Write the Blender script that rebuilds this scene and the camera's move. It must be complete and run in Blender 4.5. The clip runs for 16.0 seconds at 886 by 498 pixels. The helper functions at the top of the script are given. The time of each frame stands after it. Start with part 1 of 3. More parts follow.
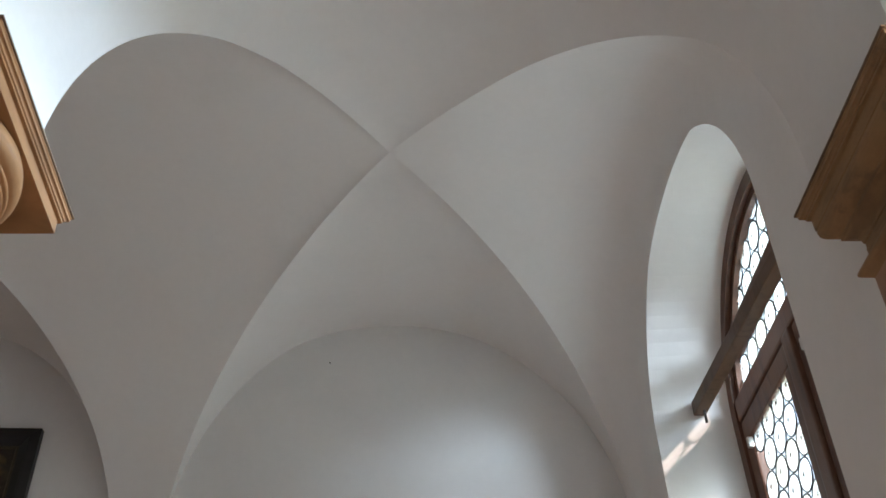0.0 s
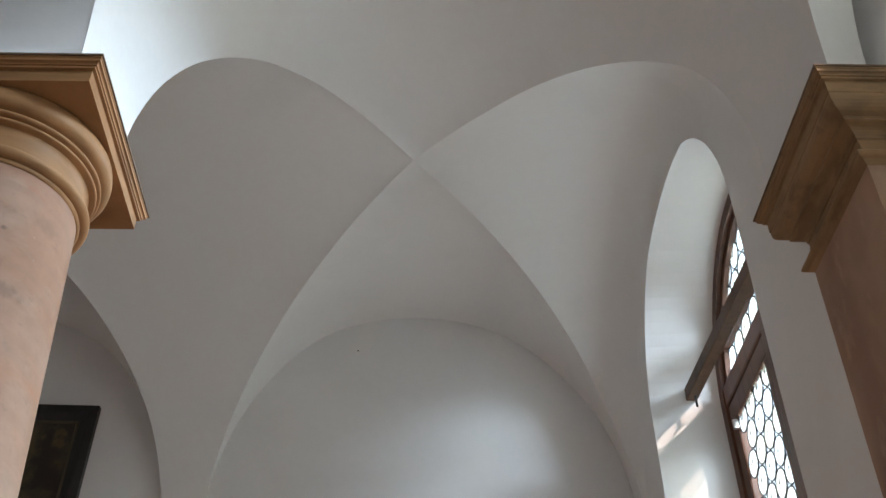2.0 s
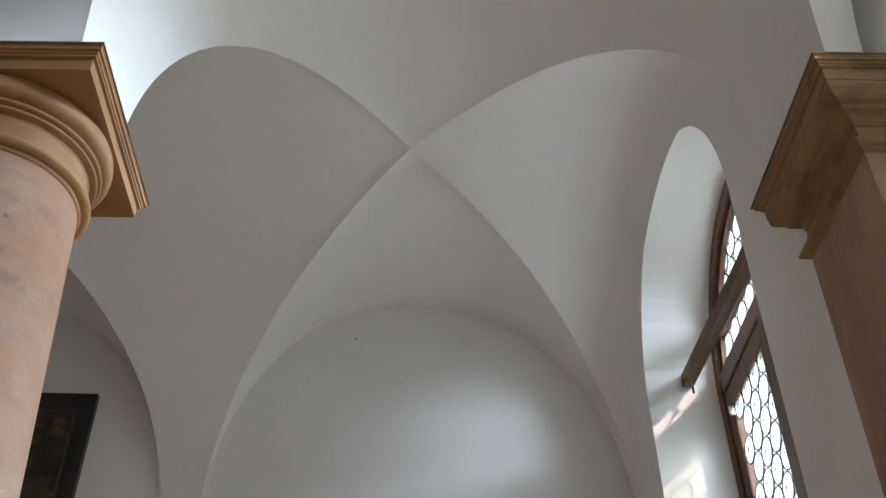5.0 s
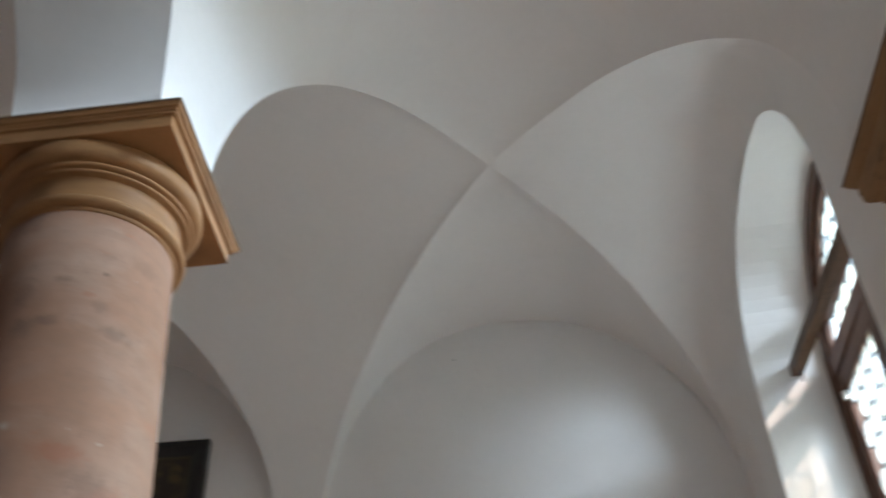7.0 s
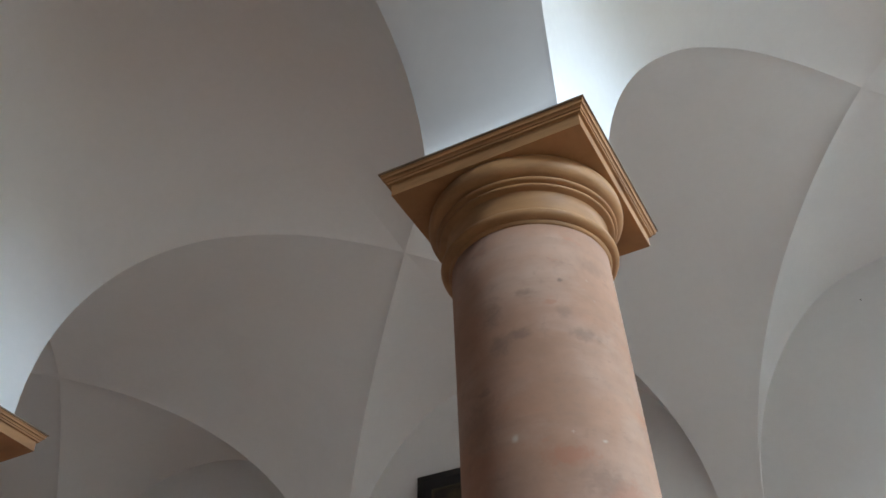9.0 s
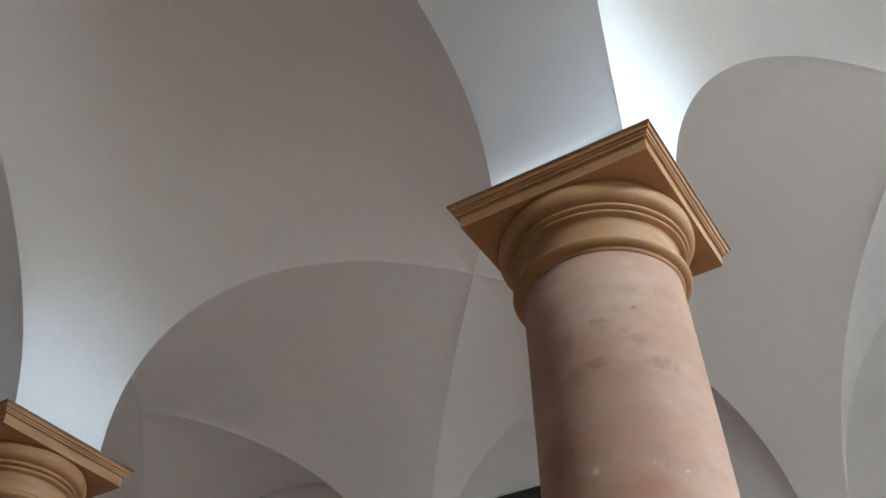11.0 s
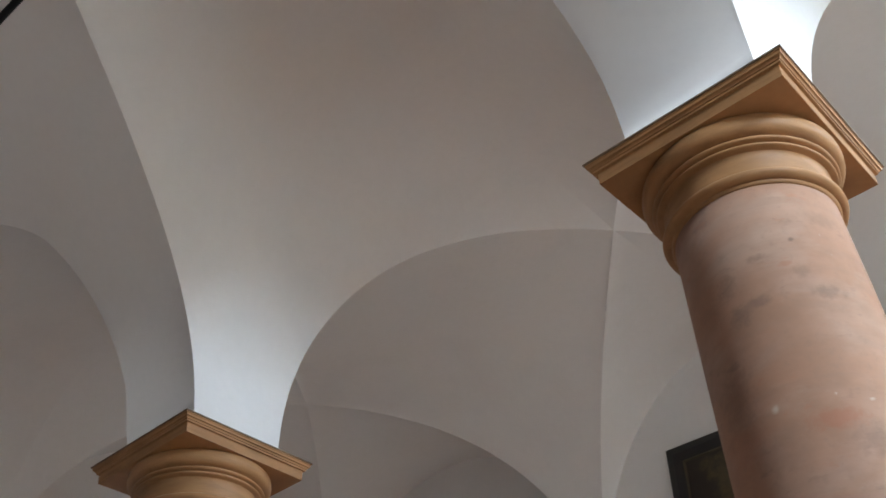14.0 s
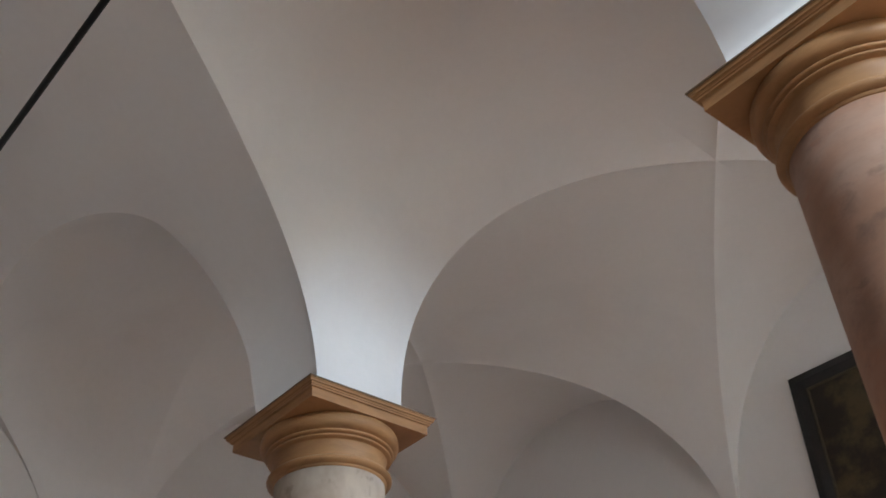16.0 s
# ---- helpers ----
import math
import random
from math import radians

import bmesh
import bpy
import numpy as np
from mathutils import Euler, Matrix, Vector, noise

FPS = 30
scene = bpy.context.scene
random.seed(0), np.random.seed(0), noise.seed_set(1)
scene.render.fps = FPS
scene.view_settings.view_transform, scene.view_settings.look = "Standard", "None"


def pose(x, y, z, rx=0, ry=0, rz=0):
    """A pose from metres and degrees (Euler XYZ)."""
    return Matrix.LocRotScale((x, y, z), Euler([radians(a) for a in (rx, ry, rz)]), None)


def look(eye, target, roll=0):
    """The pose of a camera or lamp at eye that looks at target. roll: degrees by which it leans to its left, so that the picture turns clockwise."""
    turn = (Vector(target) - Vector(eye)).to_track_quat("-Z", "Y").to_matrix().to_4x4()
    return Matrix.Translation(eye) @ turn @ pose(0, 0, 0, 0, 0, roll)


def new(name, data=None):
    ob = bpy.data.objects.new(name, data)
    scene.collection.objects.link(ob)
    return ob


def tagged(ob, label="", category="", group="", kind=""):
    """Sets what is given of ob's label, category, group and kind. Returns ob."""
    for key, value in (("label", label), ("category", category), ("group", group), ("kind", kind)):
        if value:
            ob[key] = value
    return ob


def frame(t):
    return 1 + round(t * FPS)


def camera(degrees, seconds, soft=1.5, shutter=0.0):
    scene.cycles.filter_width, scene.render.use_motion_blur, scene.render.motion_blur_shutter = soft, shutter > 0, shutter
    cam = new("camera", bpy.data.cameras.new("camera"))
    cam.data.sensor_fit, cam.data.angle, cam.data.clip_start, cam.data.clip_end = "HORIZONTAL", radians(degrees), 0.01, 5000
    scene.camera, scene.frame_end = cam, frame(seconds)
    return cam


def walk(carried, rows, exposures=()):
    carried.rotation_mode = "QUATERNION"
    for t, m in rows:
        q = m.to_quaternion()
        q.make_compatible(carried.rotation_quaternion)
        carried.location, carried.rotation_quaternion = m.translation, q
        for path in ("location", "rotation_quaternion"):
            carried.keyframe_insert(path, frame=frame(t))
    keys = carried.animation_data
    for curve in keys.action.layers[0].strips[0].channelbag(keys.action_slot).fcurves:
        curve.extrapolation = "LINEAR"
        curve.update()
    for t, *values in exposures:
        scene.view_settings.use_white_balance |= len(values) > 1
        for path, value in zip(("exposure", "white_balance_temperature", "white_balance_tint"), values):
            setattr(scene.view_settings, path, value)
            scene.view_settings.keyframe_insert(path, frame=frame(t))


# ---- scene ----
Z0 = 4.25          # height of the column capitals' tops
LX = 3.137         # column spacing
cam = camera(45.94, 16.0, soft=1.5, shutter=0.5)


def eye(x, y, z, yaw, pitch, roll):
    """A camera pose: heading left of +y, tilt above the level, lean."""
    return pose(x, y, z + Z0) @ pose(0, 0, 0, 0, 0, yaw) @ pose(0, 0, 0, 90 + pitch) @ pose(0, 0, 0, 0, 0, roll)


PATH = [(t, eye(*q)) for t, *q in (
    (0, 1.385, -2.15, -2.25, -4.25, 39.6, -2.88),
    (0.5, 1.416, -2.394, -2.446, -2.9, 39.72, -1.86),
    (1, 1.416, -2.621, -2.662, -2.59, 40.15, -1.75),
    (1.5, 1.413, -2.643, -2.685, -2.45, 40.22, -1.63),
    (2, 1.404, -2.641, -2.688, -2.34, 39.78, -1.10),
    (2.5, 1.404, -2.645, -2.689, -2.17, 39.85, -0.99),
    (3, 1.400, -2.654, -2.692, -2.11, 39.73, -0.86),
    (3.5, 1.378, -2.653, -2.680, -2.25, 39.63, -0.57),
    (4, 1.375, -2.658, -2.694, -2.33, 39.16, -0.78),
    (6.5, 1.4, -2.642, -2.705, -2.2, 39.2, -2.87),
    (7, 1.38, -2.658, -2.705, 3.4, 40.3, -3.68),
    (7.5, 1.217, -2.644, -2.681, 14, 40.81, -3.9),
    (8, 1.134, -2.69, -2.655, 19.83, 39.87, -2.5),
    (8.5, 1.055, -2.736, -2.68, 23.88, 40.12, -2.3),
    (9, 1, -2.756, -2.688, 26, 40.31, -2.12),
    (11.5, 1.018, -2.824, -2.633, 31.76, 40.97, -1.99),
    (12, 1.004, -2.828, -2.639, 32.94, 40.66, -2.87),
    (12.5, 0.992, -2.824, -2.638, 34.80, 40.52, -3.17),
    (13, 0.991, -2.835, -2.648, 36.49, 40.24, -3.10),
    (13.5, 0.986, -2.844, -2.658, 38.23, 39.95, -3.30),
    (14, 0.979, -2.846, -2.654, 40.21, 39.73, -3.24),
    (14.5, 0.965, -2.861, -2.650, 41.89, 39.49, -3.35),
    (15, 0.957, -2.870, -2.655, 43.53, 39.26, -3.67),
    (15.5, 0.950, -2.873, -2.667, 45.13, 38.48, -4.30),
    (16, 0.929, -2.877, -2.675, 47.00, 37.67, -4.29),
)]
EXPOSURES = [(0, -0.37, 7580, 23), (6.5, -0.39, 7580, 23), (8.5, -0.31, 7410, 22), (9, -0.17, 7410, 22), (11.5, 0.09, 7440, 22), (12.5, 0.1, 7560, 23), (14.5, 0.17, 7790, 26), (16, 0.17, 7840, 27)]
walk(cam, PATH, EXPOSURES)

# ---- light ----
world = bpy.data.worlds.new("sky")
scene.world = world
world.use_nodes = True
wn = world.node_tree
sky = wn.nodes.new("ShaderNodeTexSky")
sky.sky_type, sky.sun_disc = "NISHITA", False
sky.sun_elevation, sky.sun_rotation = radians(31), radians(134)
wn.links.new(sky.outputs[0], wn.nodes["Background"].inputs[0])
wn.nodes["Background"].inputs[1].default_value = 0.08


def area(name, m, sx, sy, power, colour, spread=180):
    d = bpy.data.lights.new(name, "AREA")
    d.spread = radians(spread)
    d.shape, d.size, d.size_y, d.energy, d.color = "RECTANGLE", sx, sy, power, colour
    ob = new(name, d)
    ob.matrix_world = m
    return ob


# added area lamps stand in for daylight: even from the yard, sky's from above
YARD, SKY = (0.52, 0.79, 1.0), (0.52, 0.78, 1.0)
NWC = -1.42        # middle of the nave window
# fill lamp added high outside, brightens the niche and lower back wall
area("window_fill_light", look((5.7, -1.2, Z0 + 2.7), (3.2, 1.93, Z0 - 0.3)), 2.4, 1.4, 70, SKY)
area("window_sky_light", look((8.0, 3.4, Z0 + 2.6), (3.2, 1.93, Z0 + 0.3)), 2.4, 2.0, 3600, (0.45, 0.74, 1.0))
area("nave_window_yard_light", pose(3.62, NWC, Z0 + 0.30, 0, 90, 0), 1.5, 1.0, 32, YARD, 125)
area("nave_window_sky_light", look((8.0, -3.6, Z0 + 2.75), (3.0, NWC, Z0 + 0.2)), 2.2, 2.0, 1280, (0.50, 0.77, 1.0))
sun = bpy.data.lights.new("sun", "SUN")
sun.energy, sun.angle, sun.color = 5.0, radians(0.6), (1.0, 0.97, 0.92)
new("sun", sun).matrix_world = look((0, 0, 0), (-0.53, 0.55, -0.46))


# ---- materials ----
def material(name, colour, rough=0.6, metal=0.0, spots=0.1, scale=3.0, fine=40.0, bump=0.1, second=None, fine_amount=0.06,
             stretch=(1, 1, 1), mask=(0.45, 0.7), spec=0.3, depth=0.01):
    """Base colour with broad stains, fine grain and relief."""
    m = bpy.data.materials.new(name)
    m.use_nodes = True
    t = m.node_tree
    b = t.nodes["Principled BSDF"]
    b.inputs["Roughness"].default_value, b.inputs["Metallic"].default_value = rough, metal
    b.inputs["Specular IOR Level"].default_value = spec
    co = t.nodes.new("ShaderNodeTexCoord")
    mp = t.nodes.new("ShaderNodeMapping")
    mp.inputs["Scale"].default_value = stretch
    t.links.new(co.outputs["Object"], mp.inputs[0])

    def noisy(s, detail, distortion=0.0):
        n = t.nodes.new("ShaderNodeTexNoise")
        n.inputs["Scale"].default_value, n.inputs["Detail"].default_value = s, detail
        n.inputs["Distortion"].default_value = distortion
        t.links.new(mp.outputs[0], n.inputs["Vector"])
        return n

    broad, grain = noisy(scale, 5, 0.6), noisy(fine, 4)
    ramp = t.nodes.new("ShaderNodeMapRange")
    ramp.interpolation_type = "SMOOTHSTEP"
    ramp.inputs["From Min"].default_value, ramp.inputs["From Max"].default_value = mask
    t.links.new(broad.outputs[0], ramp.inputs["Value"])
    mix = t.nodes.new("ShaderNodeMix")
    mix.data_type = "RGBA"
    mix.inputs[6].default_value = (*colour, 1)
    mix.inputs[7].default_value = (*(second or [c * (1 - spots) for c in colour]), 1)
    t.links.new(ramp.outputs[0], mix.inputs[0])
    hsv = t.nodes.new("ShaderNodeHueSaturation")
    val = t.nodes.new("ShaderNodeMapRange")
    val.inputs["To Min"].default_value, val.inputs["To Max"].default_value = 1 - fine_amount * 2, 1 + fine_amount * 2
    t.links.new(grain.outputs[0], val.inputs["Value"])
    t.links.new(val.outputs[0], hsv.inputs["Value"])
    t.links.new(mix.outputs[2], hsv.inputs["Color"])
    t.links.new(hsv.outputs[0], b.inputs["Base Color"])
    add = t.nodes.new("ShaderNodeMath")
    add.operation = "MULTIPLY_ADD"
    add.inputs[1].default_value = 0.25
    t.links.new(grain.outputs[0], add.inputs[0])
    t.links.new(broad.outputs[0], add.inputs[2])
    bp = t.nodes.new("ShaderNodeBump")
    bp.inputs["Strength"].default_value, bp.inputs["Distance"].default_value = bump, depth
    t.links.new(add.outputs[0], bp.inputs["Height"])
    t.links.new(bp.outputs[0], b.inputs["Normal"])
    return m


PLASTER = material("lime_plaster", (0.80, 0.770, 0.752), 0.85, spots=0.035, scale=1.3, fine=22, bump=0.16, fine_amount=0.012, depth=0.02, spec=0.15)
CAPITAL = material("ochre_painted_stone", (0.372, 0.178, 0.076), 0.55, spots=0.25, scale=3.5, fine=30, bump=0.12, fine_amount=0.05, stretch=(1, 1, 5), mask=(0.42, 0.68))
PINK = material("pink_marble", (0.38, 0.197, 0.128), 0.7, second=(0.40, 0.242, 0.178), scale=2.2, fine=13, bump=0.12, fine_amount=0.07, stretch=(1, 1, 1.5), mask=(0.38, 0.66))
# darker brown for the thin line along the capitals' tops
DARK_STONE = material("dark_brown_stone", (0.20, 0.125, 0.08), 0.8, spots=0.4, scale=5, fine=40, bump=0.2)
PILASTER = material("veined_brown_marble", (0.42, 0.24, 0.15), 0.45, second=(0.30, 0.15, 0.09), scale=2.2, fine=14, bump=0.1, stretch=(1, 1, 0.6))


def stained(m, scale, lo, hi, tint, amount, stretch=(1, 1, 1)):
    """Lays a further layer of blotches of one tint over a material's colour."""
    t = m.node_tree
    b = t.nodes["Principled BSDF"]
    src = b.inputs["Base Color"].links[0].from_socket
    co, mp, n = (t.nodes.new("ShaderNode" + k) for k in ("TexCoord", "Mapping", "TexNoise"))
    mp.inputs["Scale"].default_value = stretch
    mp.inputs["Location"].default_value = (scale, 2.3, scale * 0.7)
    n.inputs["Scale"].default_value, n.inputs["Detail"].default_value, n.inputs["Roughness"].default_value = scale, 6, 0.62
    t.links.new(co.outputs["Object"], mp.inputs[0])
    t.links.new(mp.outputs[0], n.inputs["Vector"])
    r = t.nodes.new("ShaderNodeMapRange")
    r.interpolation_type = "SMOOTHSTEP"
    r.inputs["From Min"].default_value, r.inputs["From Max"].default_value, r.inputs["To Max"].default_value = lo, hi, amount
    t.links.new(n.outputs[0], r.inputs["Value"])
    x = t.nodes.new("ShaderNodeMix")
    x.data_type = "RGBA"
    x.inputs[7].default_value = (*tint, 1)
    t.links.new(r.outputs[0], x.inputs[0])
    t.links.new(src, x.inputs[6])
    t.links.new(x.outputs[2], b.inputs["Base Color"])
    return m


stained(PINK, 3.2, 0.46, 0.68, (0.27, 0.145, 0.09), 0.38, (1, 1, 1.1))
stained(PINK, 7.0, 0.60, 0.71, (0.235, 0.14, 0.105), 0.5, (1, 1, 2.2))
stained(PINK, 4.5, 0.61, 0.68, (0.42, 0.165, 0.095), 0.45, (1, 1, 2.4))
stained(PINK, 3.0, 0.5, 0.7, (0.46, 0.32, 0.25), 0.3, (1, 1, 2.0))
stained(PINK, 2.5, 0.45, 0.75, (0.30, 0.175, 0.125), 0.3, (1, 1, 14))
stained(PINK, 38.0, 0.52, 0.75, (0.27, 0.165, 0.12), 0.35)
stained(PINK, 17.0, 0.70, 0.74, (0.60, 0.48, 0.41), 0.5)
stained(PINK, 30.0, 0.735, 0.78, (0.14, 0.09, 0.07), 0.5)


def blot(m, at, size, tint, amount, ragged=1.5):
    """One stain of its own place and size, with a ragged outline."""
    t = m.node_tree
    b = t.nodes["Principled BSDF"]
    src = b.inputs["Base Color"].links[0].from_socket
    co, mp, n, off, ln, r, x = (t.nodes.new("ShaderNode" + k) for k in ("TexCoord", "Mapping", "TexNoise", "MixRGB", "VectorMath", "MapRange", "Mix"))
    mp.vector_type = "TEXTURE"
    mp.inputs["Location"].default_value, mp.inputs["Scale"].default_value = at, size
    n.inputs["Scale"].default_value, n.inputs["Detail"].default_value = 45.0, 6
    t.links.new(co.outputs["Object"], mp.inputs[0])
    t.links.new(co.outputs["Object"], n.inputs["Vector"])
    off.blend_type = "LINEAR_LIGHT"
    off.inputs[0].default_value = ragged
    t.links.new(mp.outputs[0], off.inputs[1])
    t.links.new(n.outputs["Color"], off.inputs[2])
    ln.operation = "LENGTH"
    t.links.new(off.outputs[0], ln.inputs[0])
    r.interpolation_type = "SMOOTHSTEP"
    for key, v in (("From Min", 1.55), ("From Max", 0.3), ("To Min", 0.0), ("To Max", amount)):
        r.inputs[key].default_value = v
    t.links.new(ln.outputs["Value"], r.inputs["Value"])
    x.data_type = "RGBA"
    x.inputs[7].default_value = (*tint, 1)
    t.links.new(r.outputs[0], x.inputs[0])
    t.links.new(src, x.inputs[6])
    t.links.new(x.outputs[2], b.inputs["Base Color"])


RUST, SMUDGE, CHIP = (0.37, 0.145, 0.085), (0.17, 0.10, 0.075), (0.55, 0.47, 0.38)
for at, size, tint, amount in (
        ((0.159, -0.259, -1.241), (0.075, 0.06, 0.032), RUST, 0.75),
        ((0.277, -0.152, -1.36), (0.06, 0.08, 0.05), RUST, 0.5),
        ((-0.126, -0.257, -1.23), (0.08, 0.06, 0.06), RUST, 0.35),
        ((0.230, -0.210, -1.321), (0.06, 0.06, 0.045), SMUDGE, 0.4),
        ((-0.117, -0.261, -1.071), (0.07, 0.07, 0.10), SMUDGE, 0.3),
        ((-0.018, -0.287, -0.824), (0.035, 0.04, 0.035), SMUDGE, 0.55),
        ((0.049, -0.286, -0.805), (0.038, 0.04, 0.02), SMUDGE, 0.55),
        ((-0.042, -0.283, -0.706), (0.03, 0.04, 0.045), SMUDGE, 0.4),
        ((0.228, -0.190, -0.812), (0.045, 0.05, 0.022), SMUDGE, 0.5),
        ((0.183, -0.228, -0.729), (0.022, 0.03, 0.022), SMUDGE, 0.35),
        ((0.262, -0.120, -0.511), (0.05, 0.06, 0.03), SMUDGE, 0.3),
        ((0.076, -0.278, -0.647), (0.03, 0.03, 0.012), SMUDGE, 0.45),
        ((0.146, -0.251, -0.693), (0.02, 0.03, 0.01), RUST, 0.5),
        ((0.179, -0.227, -0.601), (0.008, 0.01, 0.008), SMUDGE, 0.8),
        ((0.007, -0.293, -1.166), (0.011, 0.02, 0.012), CHIP, 0.65),
        ((0.242, -0.191, -1.192), (0.006, 0.015, 0.005), CHIP, 0.5)):
    blot(PINK, at, size, tint, amount)
PALE = material("pale_weathered_stone", (0.47, 0.36, 0.28), 0.75, second=(0.37, 0.265, 0.20), scale=4, fine=20, bump=0.15, fine_amount=0.07, stretch=(1, 1, 0.7), mask=(0.42, 0.66))
stained(PALE, 9.0, 0.58, 0.68, (0.20, 0.14, 0.10), 0.5, (1, 1, 0.6))
PIER_CAPITAL = material("veined_ochre_stone", (0.32, 0.178, 0.084), 0.6, second=(0.22, 0.128, 0.064), scale=5, fine=30, bump=0.12, fine_amount=0.06, stretch=(1, 1, 3), mask=(0.42, 0.66))
stained(PIER_CAPITAL, 9.0, 0.55, 0.7, (0.16, 0.10, 0.058), 0.6, (1, 1, 0.7))
stained(PILASTER, 7.0, 0.55, 0.7, (0.55, 0.36, 0.24), 0.4, (1, 1, 0.5))
stained(CAPITAL, 9.0, 0.56, 0.72, (0.22, 0.11, 0.045), 0.35, (1, 1, 4))
stained(PLASTER, 0.9, 0.55, 0.75, (0.70, 0.68, 0.66), 0.25)
stained(PLASTER, 70.0, 0.74, 0.78, (0.45, 0.40, 0.36), 0.5)
WOOD = material("dark_oak", (0.12, 0.05, 0.028), 0.4, spots=0.4, scale=6, fine=60, bump=0.2, stretch=(3, 3, 0.4), spec=0.4)
BEAM = material("oak_bar", (0.13, 0.068, 0.038), 0.5, spots=0.3, scale=6, fine=60, bump=0.2, stretch=(3, 0.4, 3))
LEAD = material("lead_came", (0.05, 0.05, 0.055), 0.55, metal=0.6, spots=0.2, scale=20, fine=90, bump=0.1)
IRON = material("black_iron", (0.02, 0.019, 0.02), 0.5, metal=0.4, spots=0.3, scale=9, fine=70, bump=0.15)
STEEL = material("bright_steel", (0.75, 0.74, 0.72), 0.3, metal=0.9, spots=0.15, scale=9, fine=70, bump=0.1)
FRAME = material("black_picture_frame", (0.016, 0.014, 0.014), 0.4, spots=0.4, scale=5, fine=40, bump=0.12, spec=0.4)
GILT = material("tarnished_gilding", (0.065, 0.05, 0.032), 0.5, metal=0.2, spots=0.3, scale=9, fine=60, bump=0.1)
CANVAS = material("dark_old_canvas", (0.026, 0.018, 0.014), 0.5, second=(0.045, 0.034, 0.024), scale=2.2, fine=80, bump=0.1, mask=(0.45, 0.7))
stained(CANVAS, 2.0, 0.46, 0.60, (0.10, 0.074, 0.038), 0.8)
stained(CANVAS, 4.2, 0.60, 0.70, (0.125, 0.088, 0.042), 0.55)
# the floor is unseen; its red-brown is chosen to warm the bounced light
FLOOR = material("terracotta_floor", (0.53, 0.31, 0.205), 0.6, spots=0.2, scale=2.0, fine=30, bump=0.1)
SLAB = material("grey_screed", (0.4, 0.39, 0.37), 0.9, spots=0.15, scale=2, fine=30, bump=0.1)
GROUND = material("gravel_ground", (0.24, 0.22, 0.19), 0.9, spots=0.2, scale=1.5, fine=30, bump=0.3)


def glass(name, tint, haze):
    """Old leaded glass: clear with a little milky scatter."""
    m = bpy.data.materials.new(name)
    m.use_nodes = True
    t = m.node_tree
    t.nodes.remove(t.nodes["Principled BSDF"])
    out = t.nodes["Material Output"]
    clear, milk, gloss = (t.nodes.new("ShaderNodeBsdf" + k) for k in ("Transparent", "Diffuse", "Glossy"))
    trans = t.nodes.new("ShaderNodeBsdfTranslucent")
    info, hue = t.nodes.new("ShaderNodeObjectInfo"), t.nodes.new("ShaderNodeMix")
    hue.data_type = "RGBA"
    hue.inputs[6].default_value = (*tint, 1)
    hue.inputs[7].default_value = (tint[0], tint[1] * 0.9, tint[2] * 0.72, 1)
    t.links.new(info.outputs["Random"], hue.inputs[0])
    for n in (clear, trans):
        t.links.new(hue.outputs[2], n.inputs[0])
    milk.inputs[0].default_value = (0.6, 0.6, 0.55, 1)
    gloss.inputs["Roughness"].default_value = 0.08
    a, b, c = (t.nodes.new("ShaderNodeMixShader") for _ in range(3))
    a.inputs[0].default_value, b.inputs[0].default_value = haze, 0.1
    t.links.new(clear.outputs[0], a.inputs[1]); t.links.new(trans.outputs[0], a.inputs[2])
    t.links.new(a.outputs[0], b.inputs[1]); t.links.new(milk.outputs[0], b.inputs[2])
    fr = t.nodes.new("ShaderNodeFresnel")
    t.links.new(fr.outputs[0], c.inputs[0])
    t.links.new(b.outputs[0], c.inputs[1]); t.links.new(gloss.outputs[0], c.inputs[2])
    t.links.new(c.outputs[0], out.inputs[0])
    return m


ROUNDEL = glass("roundel_glass", (0.99, 0.98, 0.94), 0.22)
SHEET = glass("spandrel_glass", (0.97, 0.98, 0.96), 0.18)


# ---- small makers ----
def part(name, bm, mat, parent=None, label="", smooth=False):
    me = bpy.data.meshes.new(name)
    bm.normal_update()
    bm.to_mesh(me)
    bm.free()
    me.materials.append(mat)
    if smooth:
        me.shade_smooth()
    ob = new(name, me)
    ob.parent = parent
    if label:
        ob["label"] = label
    return ob


def thing(name, m=None, label="", category="", group="", kind=""):
    ob = new(name)
    if m is not None:
        ob.matrix_world = m
    return tagged(ob, label, category, group, kind)


def box(x0, x1, y0, y1, z0, z1, bevel=0.0, bm=None):
    bm = bm or bmesh.new()
    mat = Matrix.LocRotScale(((x0 + x1) / 2, (y0 + y1) / 2, (z0 + z1) / 2), None, (x1 - x0, y1 - y0, z1 - z0))
    made = bmesh.ops.create_cube(bm, size=1, matrix=mat)
    if bevel:
        edges = {e for v in made["verts"] for e in v.link_edges}
        bmesh.ops.bevel(bm, geom=list(edges), offset=bevel, segments=2, affect="EDGES", profile=0.6)
    return bm


def lathe(profile, n=64):
    """A turned body about z from (radius, height) pairs, top to bottom, capped."""
    bm = bmesh.new()
    rings = [[bm.verts.new((r * math.cos(2 * math.pi * i / n), r * math.sin(2 * math.pi * i / n), z)) for i in range(n)] for r, z in profile]
    for a, b in zip(rings, rings[1:]):
        for i in range(n):
            bm.faces.new((a[i], b[i], b[(i + 1) % n], a[(i + 1) % n]))
    bm.faces.new(rings[0])
    bm.faces.new(rings[-1][::-1])
    return bm


